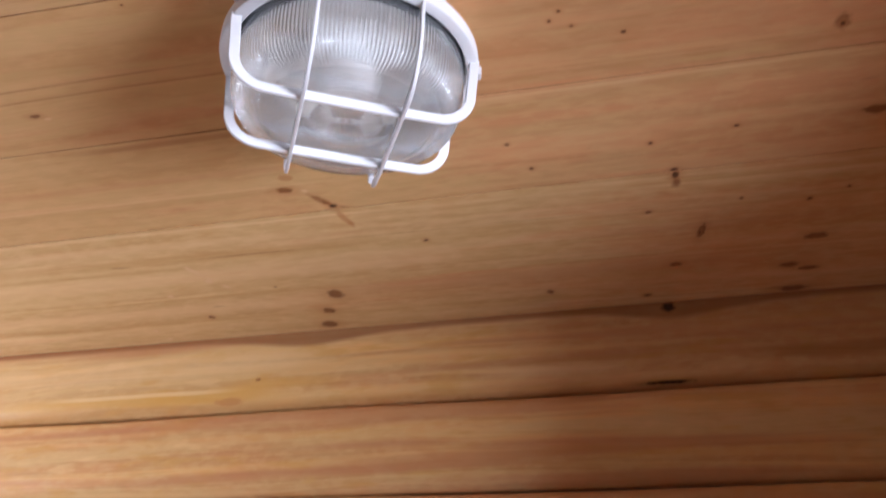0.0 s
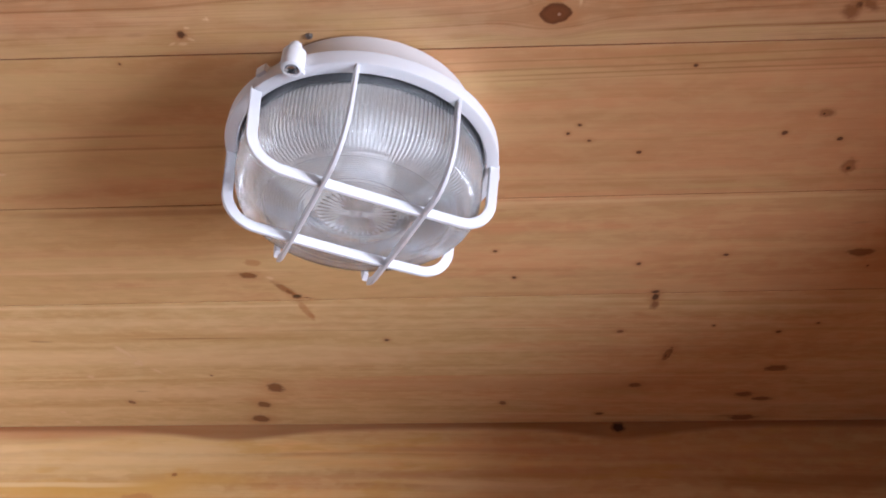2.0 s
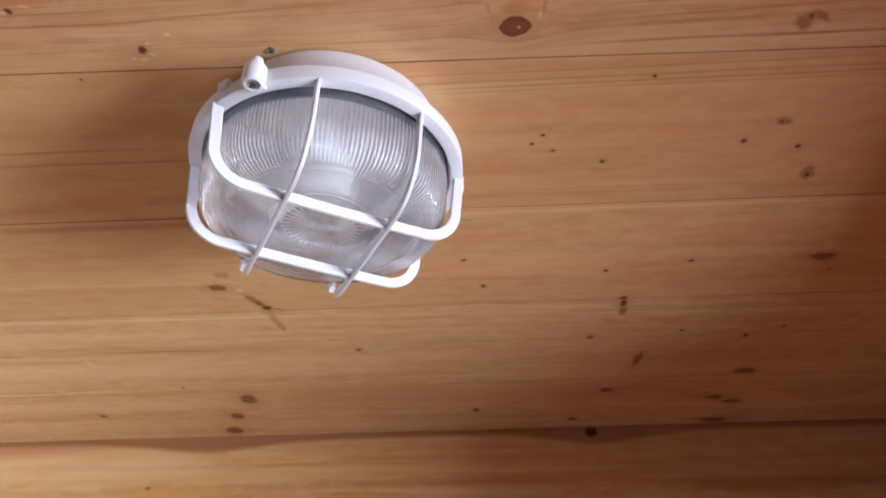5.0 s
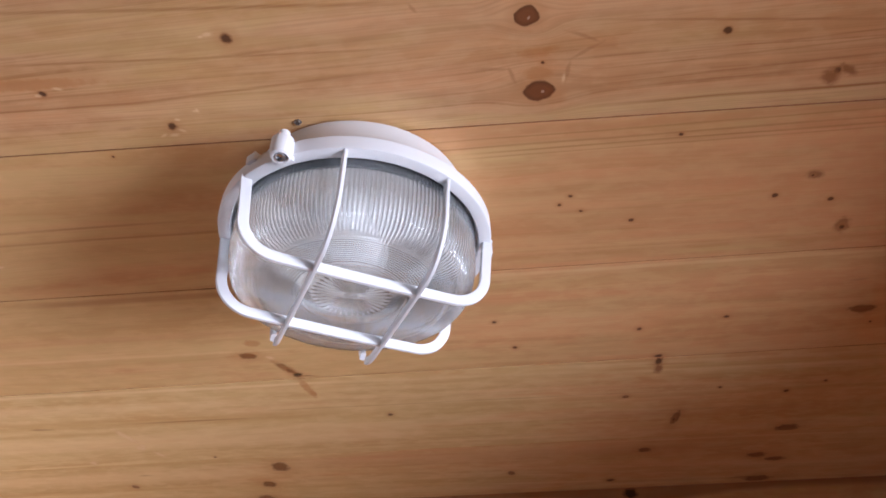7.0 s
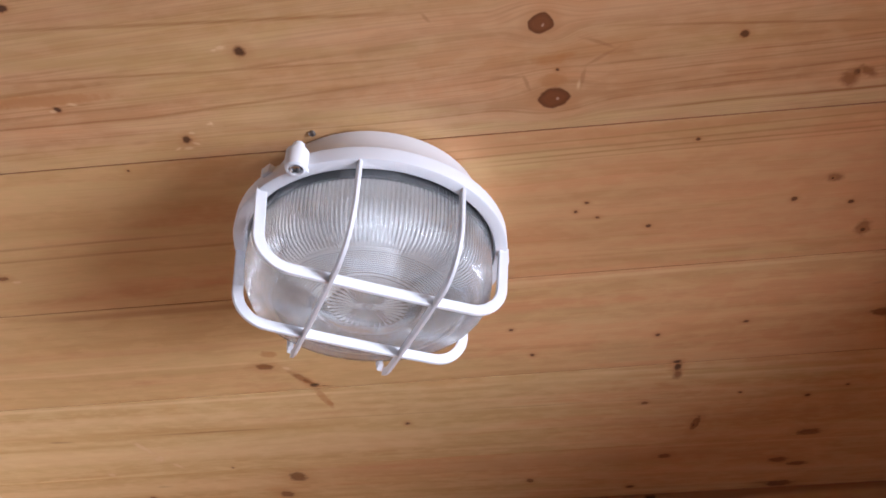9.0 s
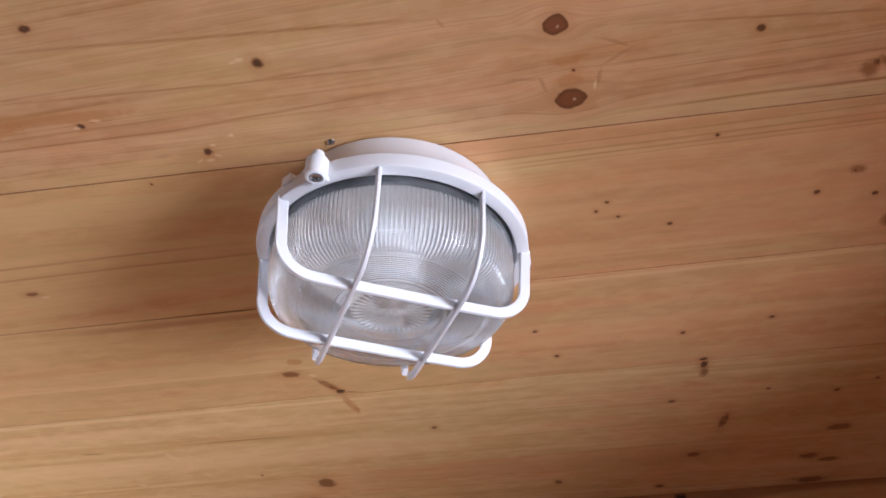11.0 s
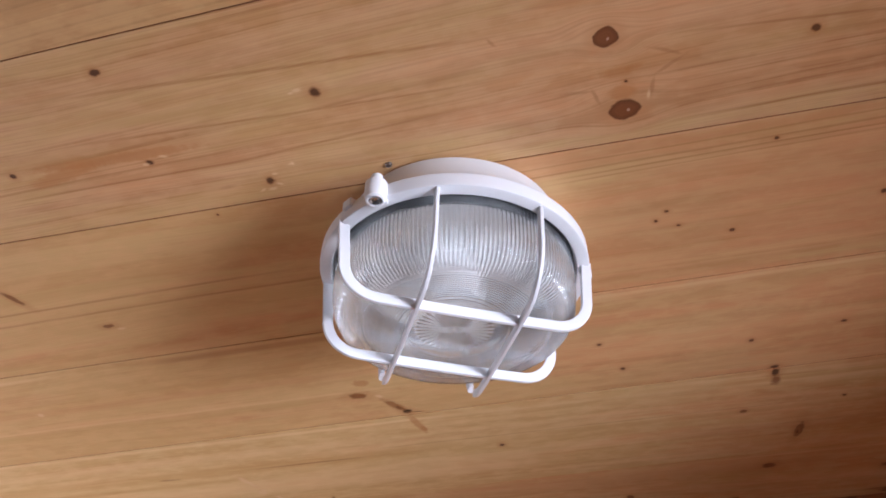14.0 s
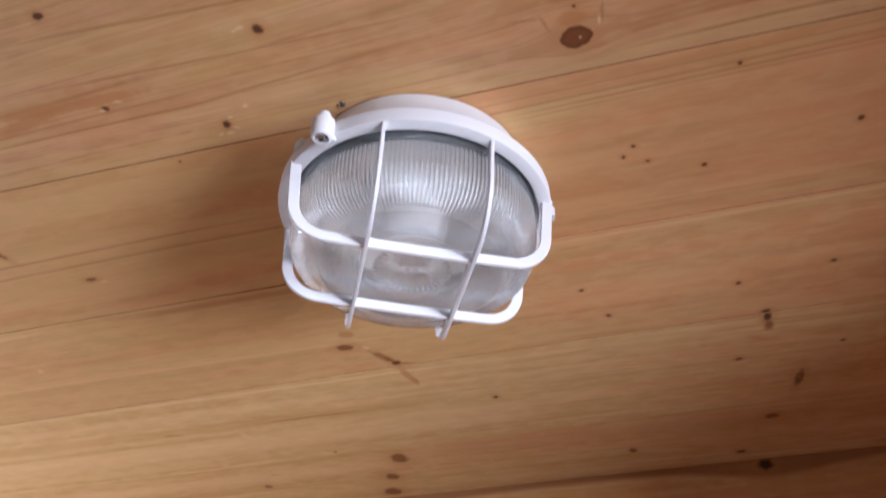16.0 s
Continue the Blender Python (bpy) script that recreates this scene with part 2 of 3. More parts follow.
def clear_glass(name, clear=0.0):
    """Pressed glass with a light film of dust, thickened towards the bottom of the bowl to paint in its bright haze.
    clear: the share that light passes unbent.
    """
    n = Nodes(name)
    coords = n.put("TexCoord").outputs["Object"]
    split = n.put("SeparateXYZ")
    n.wire(coords, split.inputs[0])
    film = n.math("ADD", n.span(split.outputs[2], -0.048, -0.071, 0.015, 0.075), n.span(n.noise(coords, 60.0, 4.0), 0.35, 0.75, 0.0, 0.04))
    n.set(Base_Color=(0.97, 0.98, 0.985, 1), Roughness=0.08, IOR=1.50, Transmission_Weight=n.math("SUBTRACT", 1.0, film))
    if clear:
        both = n.put("MixShader")
        both.inputs[0].default_value = clear
        n.wire(n.shader.outputs[0], both.inputs[1])
        n.wire(n.put("BsdfTransparent").outputs[0], both.inputs[2])
        n.wire(both.outputs[0], n.tree.nodes["Material Output"].inputs["Surface"])
    return n.mat


WHITE = plastic("white_plastic", (0.675, 0.67, 0.685), 0.34)
INSIDE = plastic("reflector_plastic", (0.60, 0.565, 0.525), 0.5)
RUBBER = plastic("black_gasket", (0.02, 0.02, 0.022), 0.6)
CERAMIC = plastic("lampholder_ceramic", (0.78, 0.77, 0.75), 0.35)
STEEL = metal("dull_screw_steel", (0.30, 0.28, 0.27), 0.4)
CHROME = metal("screw_steel", (0.62, 0.63, 0.66), 0.22)
GLASS, LINING = clear_glass("clear_glass"), clear_glass("ribbed_glass", 0.2)
FLOOR = plastic("dark_floor_stain", (0.20, 0.085, 0.034), 0.5, 0.08)
PLAIN = plastic("brown_wall_stain", (0.235, 0.108, 0.045), 0.6, 0.06)
# brown on hidden board edges and deck, painted in for the shade in joints
JOINT_SHADE = plastic("joint_shade", (0.30, 0.110, 0.036), 0.9, 0.1)
LOGS = dict(early=(0.76, 0.44, 0.165), late=(0.34, 0.115, 0.030), rings=0.021, line=0.28, upright=True, gloss=0.33, stain=0.6)
LOG = wood("log_wood", 41, **LOGS)
LOG_LINES = [
    (-0.084, -0.75, -0.30, 0.0080, 0.75, "gold"), (-0.074, -0.34, -0.22, 0.0060, 0.6, "gold"), (-0.079, -0.60, -0.36, 0.0025, 0.6, "pale"), (-0.045, -0.8, -0.25, 0.0140, 0.4, "pale"),
    # the full-length amber line paints in the orange shade of the lower groove
    (-0.0760, 0.27, 0.60, 0.0065, 0.5, "dark"), (-0.0700, 0.00, 0.16, 0.0030, 0.5, "amber"), (-0.0800, -0.02, 0.12, 0.0060, 0.4, "pale"), (-0.097, -0.8, 0.6, 0.0045, 0.45, "amber"),
]
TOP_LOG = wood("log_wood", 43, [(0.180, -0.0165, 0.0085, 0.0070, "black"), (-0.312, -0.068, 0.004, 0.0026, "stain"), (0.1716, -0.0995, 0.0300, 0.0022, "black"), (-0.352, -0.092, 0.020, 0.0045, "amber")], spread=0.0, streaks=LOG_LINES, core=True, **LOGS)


# ---- helpers for building ----
def mesh_of(name, verts, faces, mats, index=None, smooth=False):
    me = bpy.data.meshes.new(name)
    me.from_pydata([tuple(v) for v in verts], [], faces)
    for m in mats:
        me.materials.append(m)
    if index:
        for poly, i in zip(me.polygons, index):
            poly.material_index = i
    for poly in me.polygons:
        poly.use_smooth = smooth
    me.update()
    return me


def from_bm(name, bm, mat, smooth=False):
    bmesh.ops.recalc_face_normals(bm, faces=bm.faces)
    me = bpy.data.meshes.new(name)
    bm.to_mesh(me)
    bm.free()
    me.materials.append(mat)
    for poly in me.polygons:
        poly.use_smooth = smooth
    if smooth:
        me.set_sharp_from_angle(angle=radians(32))
    return me


def part(name, bm, mat, parent, label="", smooth=False):
    ob = new(name, from_bm(name, bm, mat, smooth))
    ob.parent = parent
    return tagged(ob, label)


def block(bm, x0, x1, y0, y1, z0, z1):
    m = Matrix.LocRotScale(((x0 + x1) / 2, (y0 + y1) / 2, (z0 + z1) / 2), None, (x1 - x0, y1 - y0, z1 - z0))
    return bmesh.ops.create_cube(bm, size=1, matrix=m)["verts"]


def rounded(bm, amount, segments=2):
    bmesh.ops.bevel(bm, geom=[e for e in bm.edges if e.calc_face_angle(0) > 0.6], offset=amount, segments=segments, affect="EDGES", profile=0.6)


def revolve(bm, profile, steps, close=False, wave=None):
    """Turns (radius, height) pairs about z. wave(i, angle) gives a change of radius and height."""
    loops = []
    for i, (r, z) in enumerate(profile):
        if r < 1e-6:
            loops.append([bm.verts.new((0, 0, z))])
            continue
        loop = []
        for k in range(steps):
            a = 2 * math.pi * k / steps
            dr, dz = wave(i, a) if wave else (0, 0)
            loop.append(bm.verts.new(((r + dr) * math.cos(a), (r + dr) * math.sin(a), z + dz)))
        loops.append(loop)
    pairs = list(zip(loops, loops[1:])) + ([(loops[-1], loops[0])] if close else [])
    for a, b in pairs:
        for k in range(steps):
            q = [a[k % len(a)], a[(k + 1) % len(a)], b[(k + 1) % len(b)], b[k % len(b)]]
            q = list(dict.fromkeys(q))
            if len(q) > 2:
                bm.faces.new(q)
    return bm


def sweep(bm, path, section):
    """A closed cross-section carried along path: (centre, side axis, depth axis) with section pairs along the two axes."""
    loops = [[bm.verts.new(c + s * a + d * b) for a, b in section] for c, s, d in path]
    k = len(section)
    for one, two in zip(loops, loops[1:]):
        for i in range(k):
            bm.faces.new((one[i], one[(i + 1) % k], two[(i + 1) % k], two[i]))
    bm.faces.new(loops[0])
    bm.faces.new(list(reversed(loops[-1])))


# ---- the room ----
# ceiling joints: y at x = -0.1 and the slope of the joint
JOINTS = [(SOUTH - 0.05, 0.0)] + [(0.0915 - 0.1365 * k, 0.0) for k in range(12, -1, -1)]
JOINTS += [(0.2280, 0.0), (0.3600, 0.0225), (0.5004, 0.0025), (0.6363, -0.012), (0.7905, -0.0205), (0.9165 + 0.06, -0.0235)]
GAPS = {14: 0.0004, 15: 0.00050, 16: 0.00050, 17: 0.00050, 18: 0.00005}  # half the open joint, where it is tighter
FRONT = [
    (-0.2611, 0.2463, 0.0042, 0.0036, "pin"), (-0.1565, 0.2862, 0.0046, 0.0048, "pin"), (-0.267, 0.311, 0.0032, 0.003, "pin"),
    (-0.350, 0.3018, 0.003, 0.003, "pin"), (-0.206, 0.342, 0.0042, 0.004, "pin"), (-0.006, 0.290, 0.0076, 0.0078, "red", 20),
    (-0.0015, 0.3388, 0.0110, 0.0092, "red"), (-0.0017, 0.3132, 0.0100, 0.0036, "amber"), (0.0055, 0.3118, 0.0060, 0.0026, "amber", -8), (0.0235, 0.3145, 0.0115, 0.0013, "grain", 150), (0.0225, 0.3055, 0.0105, 0.0013, "grain", 28), (0.0140, 0.3270, 0.0080, 0.0013, "grain", 102), (-0.0150, 0.3270, 0.0070, 0.0013, "grain", 75), (-0.0260, 0.3215, 0.0110, 0.0013, "grain", 4), (0.0115, 0.3320, 0.0040, 0.0012, "pale", 100), (0.0015, 0.320, 0.002, 0.002, "dark"),
    (0.0928, 0.310, 0.0036, 0.0042, "dark"), (0.1532, 0.3425, 0.0046, 0.0050, "dark"), (0.1585, 0.3425, 0.0070, 0.0030, "stain", 35), (0.1505, 0.3470, 0.0070, 0.0050, "stain", 60), (-0.285, 0.3035, 0.052, 0.0042, "amber", 3), (-0.318, 0.3075, 0.030, 0.0050, "amber", -10),
    (-0.189, 0.3325, 0.0028, 0.0012, "pale"), (-0.1655, 0.2832, 0.0030, 0.0016, "pale"), (-0.207, 0.349, 0.0034, 0.0018, "pale"), (-0.001, 0.3265, 0.0085, 0.0048, "amber"), (-0.0610, 0.2790, 0.0040, 0.0012, "grain", 60),
    # pale marks by the small knots: glints of resin, painted in
    (-0.2573, 0.3088, 0.0034, 0.0014, "pale", 20), (-0.2700, 0.3120, 0.0026, 0.0014, "pale"), (-0.2136, 0.3484, 0.0030, 0.0013, "pale", -25), (-0.2012, 0.3462, 0.0030, 0.0013, "pale", 30), (-0.2010, 0.3375, 0.0022, 0.0012, "pale"), (-0.1690, 0.2838, 0.0018, 0.0011, "pale"), (-0.1880, 0.3322, 0.0016, 0.0024, "pale"),
]
MIDDLE = [
    (0.0158, 0.4273, 0.0028, 0.0026, "dark"), (0.0085, 0.4352, 0.0022, 0.0024, "dark"), (0.0225, 0.4421, 0.0025, 0.0024, "dark"),
    (0.0543, 0.4547, 0.0034, 0.0034, "dark"), (0.1403, 0.441, 0.0036, 0.0035, "dark"), (0.0778, 0.3806, 0.0024, 0.0024, "dark"),
    (0.175, 0.4477, 0.0034, 0.0034, "dark"), (0.189, 0.4752, 0.0050, 0.0085, "stain"), (0.189, 0.4770, 0.0028, 0.0040, "dark"), (0.1604, 0.424, 0.0060, 0.0048, "stain", 20), (0.1590, 0.4245, 0.0016, 0.0016, "dark"),
    (-0.384, 0.454, 0.0050, 0.0024, "brown"), (-0.376, 0.459, 0.004, 0.002, "pale"), (-0.430, 0.407, 0.0110, 0.0026, "brown", 70), (-0.250, 0.362, 0.0018, 0.0018, "dark"),
]
THIRD = [
    (0.1315, 0.5778, 0.0042, 0.0032, "dark"), (0.068, 0.5888, 0.0036, 0.0036, "dark"), (-0.041, 0.567, 0.0036, 0.003, "dark"),
    (-0.027, 0.606, 0.0036, 0.004, "dark"), (0.2285, 0.5775, 0.0105, 0.0058, "brown"), (0.240, 0.597, 0.002, 0.003, "dark"),
    (-0.242, 0.596, 0.0080, 0.0052, "brown"), (-0.2170, 0.6185, 0.0150, 0.0044, "stain", 59), (-0.2130, 0.6255, 0.0070, 0.0020, "brown", 59), (-0.233, 0.577, 0.007, 0.005, "amber"), (-0.2250, 0.6005, 0.005, 0.003, "pale", 30),
    (-0.2100, 0.6310, 0.0050, 0.0042, "black"), (-0.2020, 0.6335, 0.0085, 0.0012, "dark", 9), (-0.518, 0.561, 0.004, 0.004, "pale"), (0.0868, 0.632, 0.0048, 0.0042, "pin"),
]
FOURTH = [
    (0.0875, 0.6400, 0.0046, 0.0085, "pin"), (0.0878, 0.6530, 0.0042, 0.0085, "stain"), (0.1115, 0.7465, 0.0150, 0.0040, "brown", 99), (0.1100, 0.7500, 0.0085, 0.0014, "dark", 96), (0.143, 0.691, 0.003, 0.003, "dark"),
    (-0.145, 0.7125, 0.0045, 0.0052, "dark"), (0.200, 0.7035, 0.0045, 0.0045, "dark"), (0.229, 0.6884, 0.003, 0.003, "dark"),
    (0.064, 0.700, 0.003, 0.003, "brown"), (-0.500, 0.624, 0.004, 0.007, "pale"), (-0.3975, 0.7545, 0.0035, 0.0065, "pale"),
    (-0.2093, 0.6345, 0.0050, 0.0042, "black"), (-0.2075, 0.6560, 0.0185, 0.0036, "amber", 80), (-0.2050, 0.6640, 0.0060, 0.0026, "amber", 80), (-0.4050, 0.7320, 0.0200, 0.0050, "pale", 72), (-0.4016, 0.7600, 0.0050, 0.0075, "pale"), (-0.3990, 0.7610, 0.0022, 0.0030, "pale"), (-0.3880, 0.7760, 0.0110, 0.0030, "pale", 60), (-0.4640, 0.7900, 0.0050, 0.0060, "pale"), (-0.336, 0.788, 0.0022, 0.003, "dark"),
    (0.2156, 0.7780, 0.0110, 0.0075, "brown", -7), (0.2110, 0.7930, 0.0100, 0.0040, "brown", -66),
]
FIFTH = [
    (-0.2777, 0.8183, 0.0098, 0.0125, "brown"), (-0.3015, 0.8625, 0.0080, 0.0080, "brown"), (-0.316, 0.9032, 0.0110, 0.0105, "brown"),
    (0.0885, 0.815, 0.0068, 0.0055, "brown"), (0.059, 0.8893, 0.0072, 0.0070, "dark"), (0.1985, 0.8385, 0.0090, 0.0065, "brown"),
    (0.2187, 0.8495, 0.0100, 0.0055, "brown"), (0.2107, 0.8995, 0.0160, 0.0080, "brown"), (-0.448, 0.8555, 0.0040, 0.0050, "brown"),
    (-0.541, 0.884, 0.0050, 0.006, "pale"), (-0.537, 0.9135, 0.005, 0.006, "pale"), (-0.0435, 0.8598, 0.0040, 0.005, "brown"),
]
# single grain lines and bands, with pale joint edges as painted light: y, from x, to x, half width, strength (pale:
# minus)
FRONT_LINES = [
    (0.3535, 0.05, 0.6, 0.0009, 0.8, "dark"), (0.2325, -0.2, 0.1, 0.0008, 0.5, "dark"), (0.3145, -0.45, -0.2, 0.0009, 0.4, "dark"),
    ((0.2590, 0.2745), -0.27, -0.08, 0.0010, 0.55, "dark"), ((0.2899, 0.3019), -0.29, -0.087, 0.0008, 0.5, "dark"), ((0.3215, 0.3235), -0.33, -0.22, 0.0009, 0.6, "dark"),
    ((0.3235, 0.3180), -0.22, -0.11, 0.0009, 0.5, "dark"), ((0.2780, 0.2935), -0.30, -0.10, 0.0035, 0.5, "olive"), ((0.2970, 0.3104), 0.04, 0.16, 0.0008, 0.5, "dark"),
    ((0.3385, 0.3336), 0.04, 0.17, 0.0007, 0.45, "dark"), ((0.3420, 0.3400), 0.05, 0.20, 0.0006, 0.4, "dark"), ((0.3275, 0.3220), 0.06, 0.20, 0.0006, 0.4, "dark"), ((0.3215, 0.3165), 0.07, 0.20, 0.0006, 0.35, "dark"),
]
MIDDLE_LINES = [
    (0.3725, -0.1, 0.5, 0.0006, 0.4, "dark"), (0.379, -0.1, 0.5, 0.0007, 0.5, "dark"), (0.3835, -0.03, 0.4, 0.0007, 0.5, "dark"), (0.3870, -0.05, 0.2, 0.0006, 0.35, "dark"), (0.3690, -0.05, 0.4, 0.0020, 0.5, "rose"),
    (0.424, -0.7, -0.25, 0.0012, 0.5, "dark"), (0.437, -0.7, -0.2, 0.0012, 0.45, "dark"), (0.409, -0.7, -0.3, 0.0060, 0.4, "olive"), ((0.4440, 0.4320), 0.05, 0.16, 0.0020, 0.3, "amber"),
]
# pale: lit edge of the joint, painted in; dark: a darker band beside it
THIRD_LINES = [(0.5075, -0.9, -0.47, 0.0022, 0.5, "pale"), (0.5060, -0.1, 0.5, 0.0018, 0.35, "pale"), (0.5085, -0.38, -0.19, 0.0035, 0.45, "dark"), (0.560, -0.6, -0.25, 0.0050, 0.35, "rose"), (0.588, -0.7, -0.2, 0.0016, 0.35, "pale"), (0.596, -0.7, -0.25, 0.0050, 0.3, "olive")]
# the pale lines at 0.6465 and 0.6420 paint in the lit joint edge
FOURTH_LINES = [
    (0.6465, -0.9, -0.18, 0.0022, 0.7, "pale"), (0.7035, -0.9, -0.22, 0.0075, 0.65, "amber"), (0.7060, -0.37, -0.29, 0.0013, 0.9, "dark"), (0.693, -0.25, 0.1, 0.0008, 0.3, "dark"), (0.700, -0.1, 0.3, 0.0035, 0.35, "amber"),
    (0.748, -0.8, -0.12, 0.0160, 0.55, "pale"), (0.672, -0.8, -0.25, 0.0100, 0.35, "pale"), (0.6420, 0.0, 0.35, 0.0024, 0.55, "pale"), (0.6515, 0.02, 0.35, 0.0030, 0.4, "amber"), (0.724, -0.8, -0.4, 0.0040, 0.4, "amber"), (0.735, 0.0, 0.25, 0.0060, 0.35, "rose"),
]
FIFTH_LINES = [(0.8120, -0.25, 0.15, 0.0180, 0.5, "rose"), (0.7960, -0.8, -0.28, 0.0060, 0.5, "amber"), (0.8300, -0.8, -0.30, 0.0120, 0.45, "pale"), (0.8650, -0.8, -0.35, 0.0040, 0.4, "amber"), (0.7935, 0.05, 0.35, 0.0012, 0.5, "pale")]
BOARDS = {
    13: dict(seed=31, rings=0.010, line=0.70, stain=0.25, bands=0.5, early=(0.54, 0.275, 0.118), late=(0.30, 0.120, 0.045)),
    14: dict(seed=3, knots=FRONT, rings=0.0062, line=0.62, bands=0.35, stain=0.12, streaks=FRONT_LINES, chatter=0.10, rosy=0.6, early=(0.56, 0.308, 0.142), light=(0.66, 0.405, 0.208), late=(0.33, 0.132, 0.036), hair=0.22),
    15: dict(seed=8, knots=MIDDLE, rings=0.013, line=0.22, bands=0.28, stain=0.30, streaks=MIDDLE_LINES, rosy=0.65, early=(0.58, 0.318, 0.138), light=(0.67, 0.405, 0.190)),
    16: dict(seed=13, knots=THIRD, rings=0.016, line=0.20, bands=0.28, stain=0.30, streaks=THIRD_LINES, rosy=0.6, early=(0.60, 0.355, 0.158), light=(0.70, 0.455, 0.215)),
    17: dict(seed=19, knots=FOURTH, rings=0.025, line=0.22, bands=0.35, stain=0.35, streaks=FOURTH_LINES, rosy=0.55, early=(0.66, 0.435, 0.190), light=(0.77, 0.565, 0.285)),
    18: dict(seed=23, knots=FIFTH, rings=0.022, line=0.20, bands=0.35, stain=0.30, streaks=FIFTH_LINES, rosy=0.55, early=(0.66, 0.430, 0.190), light=(0.77, 0.555, 0.285)),
}
CEILING_WOODS = [wood("ceiling_spruce", 2, rings=0.009, line=0.7)] + [wood("ceiling_spruce", **spec) for spec in BOARDS.values()]


def ceiling_boards():
    """Tongue-and-groove boards with eased edges, all in one mesh."""
    verts, faces, index = [], [], []
    xs = (WEST - 0.1, EAST + 0.1)
    ease, thick, shade_slot = 0.0005, 0.018, len(CEILING_WOODS)
    for b, (near, far) in enumerate(zip(JOINTS, JOINTS[1:])):
        base, g0, g1 = len(verts), GAPS.get(b, 0.0007), GAPS.get(b + 1, 0.0007)
        for x in xs:
            y0, y1 = near[0] + near[1] * (x + 0.1), far[0] + far[1] * (x + 0.1)
            for y, z in ((y0 + g0, thick), (y0 + g0, ease * 0.7), (y0 + g0 + ease, 0), (y1 - g1 - ease * 0.5, 0), (y1 - g1, ease * 0.5), (y1 - g1, thick)):
                verts.append((x, y, CEIL + z))
        for k in range(6):
            faces.append((base + k, base + (k + 1) % 6, base + 6 + (k + 1) % 6, base + 6 + k))
        faces += [tuple(base + k for k in range(5, -1, -1)), tuple(base + 6 + k for k in range(6))]
        own = list(BOARDS).index(b) + 1 if b in BOARDS else 0
        index += [shade_slot, own, own, own, shade_slot, shade_slot, own, own]
    base = len(verts)  # the dark deck above the boards
    for x in xs:
        verts += [(x, SOUTH - 0.1, CEIL + 0.0045), (x, 1.1, CEIL + 0.0045), (x, 1.1, CEIL + 0.05), (x, SOUTH - 0.1, CEIL + 0.05)]
    faces += [(base, base + 1, base + 5, base + 4), (base + 3, base + 7, base + 6, base + 2)]
    index += [shade_slot] * 2
    return mesh_of("ceiling", verts, faces, CEILING_WOODS + [JOINT_SHADE], index)


tagged(new("ceiling", ceiling_boards()), "varnished knotty spruce ceiling boards with narrow joints", "ceiling", kind="structure")

bm = bmesh.new()
block(bm, WEST - 0.1, EAST + 0.3, SOUTH - 0.1, 1.1, -0.05, 0)
tagged(new("floor", from_bm("floor", bm, FLOOR)), "dark brown stained floor of the small room", "floor", kind="structure")
bm = bmesh.new()
block(bm, WEST - 0.15, WEST, SOUTH - 0.1, FILL_SLOT[0], 0, CEIL + 0.01)
block(bm, WEST - 0.15, WEST, FILL_SLOT[1], 1.1, 0, CEIL + 0.01)
block(bm, WEST - 0.15, WEST, FILL_SLOT[0], FILL_SLOT[1], 0, FILL_SLOT[2])
block(bm, WEST - 0.15, WEST, FILL_SLOT[0], FILL_SLOT[1], FILL_SLOT[3], CEIL + 0.01)
tagged(new("wall_west", from_bm("wall_west", bm, PLAIN)), "plain brown stained side wall with an added fill-light opening", "wall", kind="structure")
bm = bmesh.new()
block(bm, WEST, EAST + 0.25, SOUTH - 0.15, SOUTH, 0, CEIL + 0.01)
tagged(new("wall_south", from_bm("wall_south", bm, PLAIN)), "plain brown stained wall", "wall", kind="structure")
bm = bmesh.new()
block(bm, EAST, EAST + 0.25, SOUTH, WIN[0], 0, CEIL + 0.01)
block(bm, EAST, EAST + 0.25, WIN[1], 1.1, 0, CEIL + 0.01)
block(bm, EAST, EAST + 0.25, WIN[0], WIN[1], 0, WIN[2])
block(bm, EAST, EAST + 0.25, WIN[0], WIN[1], WIN[3], CEIL + 0.01)
tagged(new("wall_east", from_bm("wall_east", bm, PLAIN)), "brown stained wall with a deep window opening", "wall", kind="structure")

bm = bmesh.new()  # an unseen partition, added to shade the right side, with a gap towards the window
block(bm, 0.50, 0.60, BLOCKER_GAP[1], 1.1, 0, CEIL + 0.01)
block(bm, 0.50, 0.60, SOUTH, BLOCKER_GAP[0], 0, CEIL + 0.01)
block(bm, 0.50, 0.60, BLOCKER_GAP[0], BLOCKER_GAP[1], BLOCKER_GAP[2], CEIL + 0.01)
tagged(new("blocker_partition", from_bm("blocker_partition", bm, PLAIN)), "unseen brown partition added to block light, with an open gap", "wall", kind="structure")

# ---- the far wall of rounded half-log planks, a touch out of square ----
north = new("wall_north")
bm = bmesh.new()
block(bm, WEST - 0.1, EAST + 0.2, 0.032, 0.14, 0, CEIL + 0.01)
north.matrix_world = pose(-0.1, 0.9165, 0, 0, 0, -1.3)
tagged(north, "varnished rounded half-log wall under the ceiling", "wall", kind="structure")
part("backing", bm, LOG, north)
PITCH, TOP = 0.1025, 2.2050


def log_profile(height, bevel):
    """Depth and height of one plank's face, from its top joint down to its lower one."""
    face = [(0.028, 0.0), (0.0015, -bevel), (0.0, -bevel - 0.004)]
    flat = 0.60
    for k in range(1, 5):
        face.append((0.0, -height * flat * k / 4))
    for k in range(1, 10):
        a = math.pi / 2 * k / 9
        face.append((0.019 * (1 - math.cos(a)), -height * (flat + (1 - flat) * math.sin(a))))
    return face + [(0.034, -height - 0.0005)]


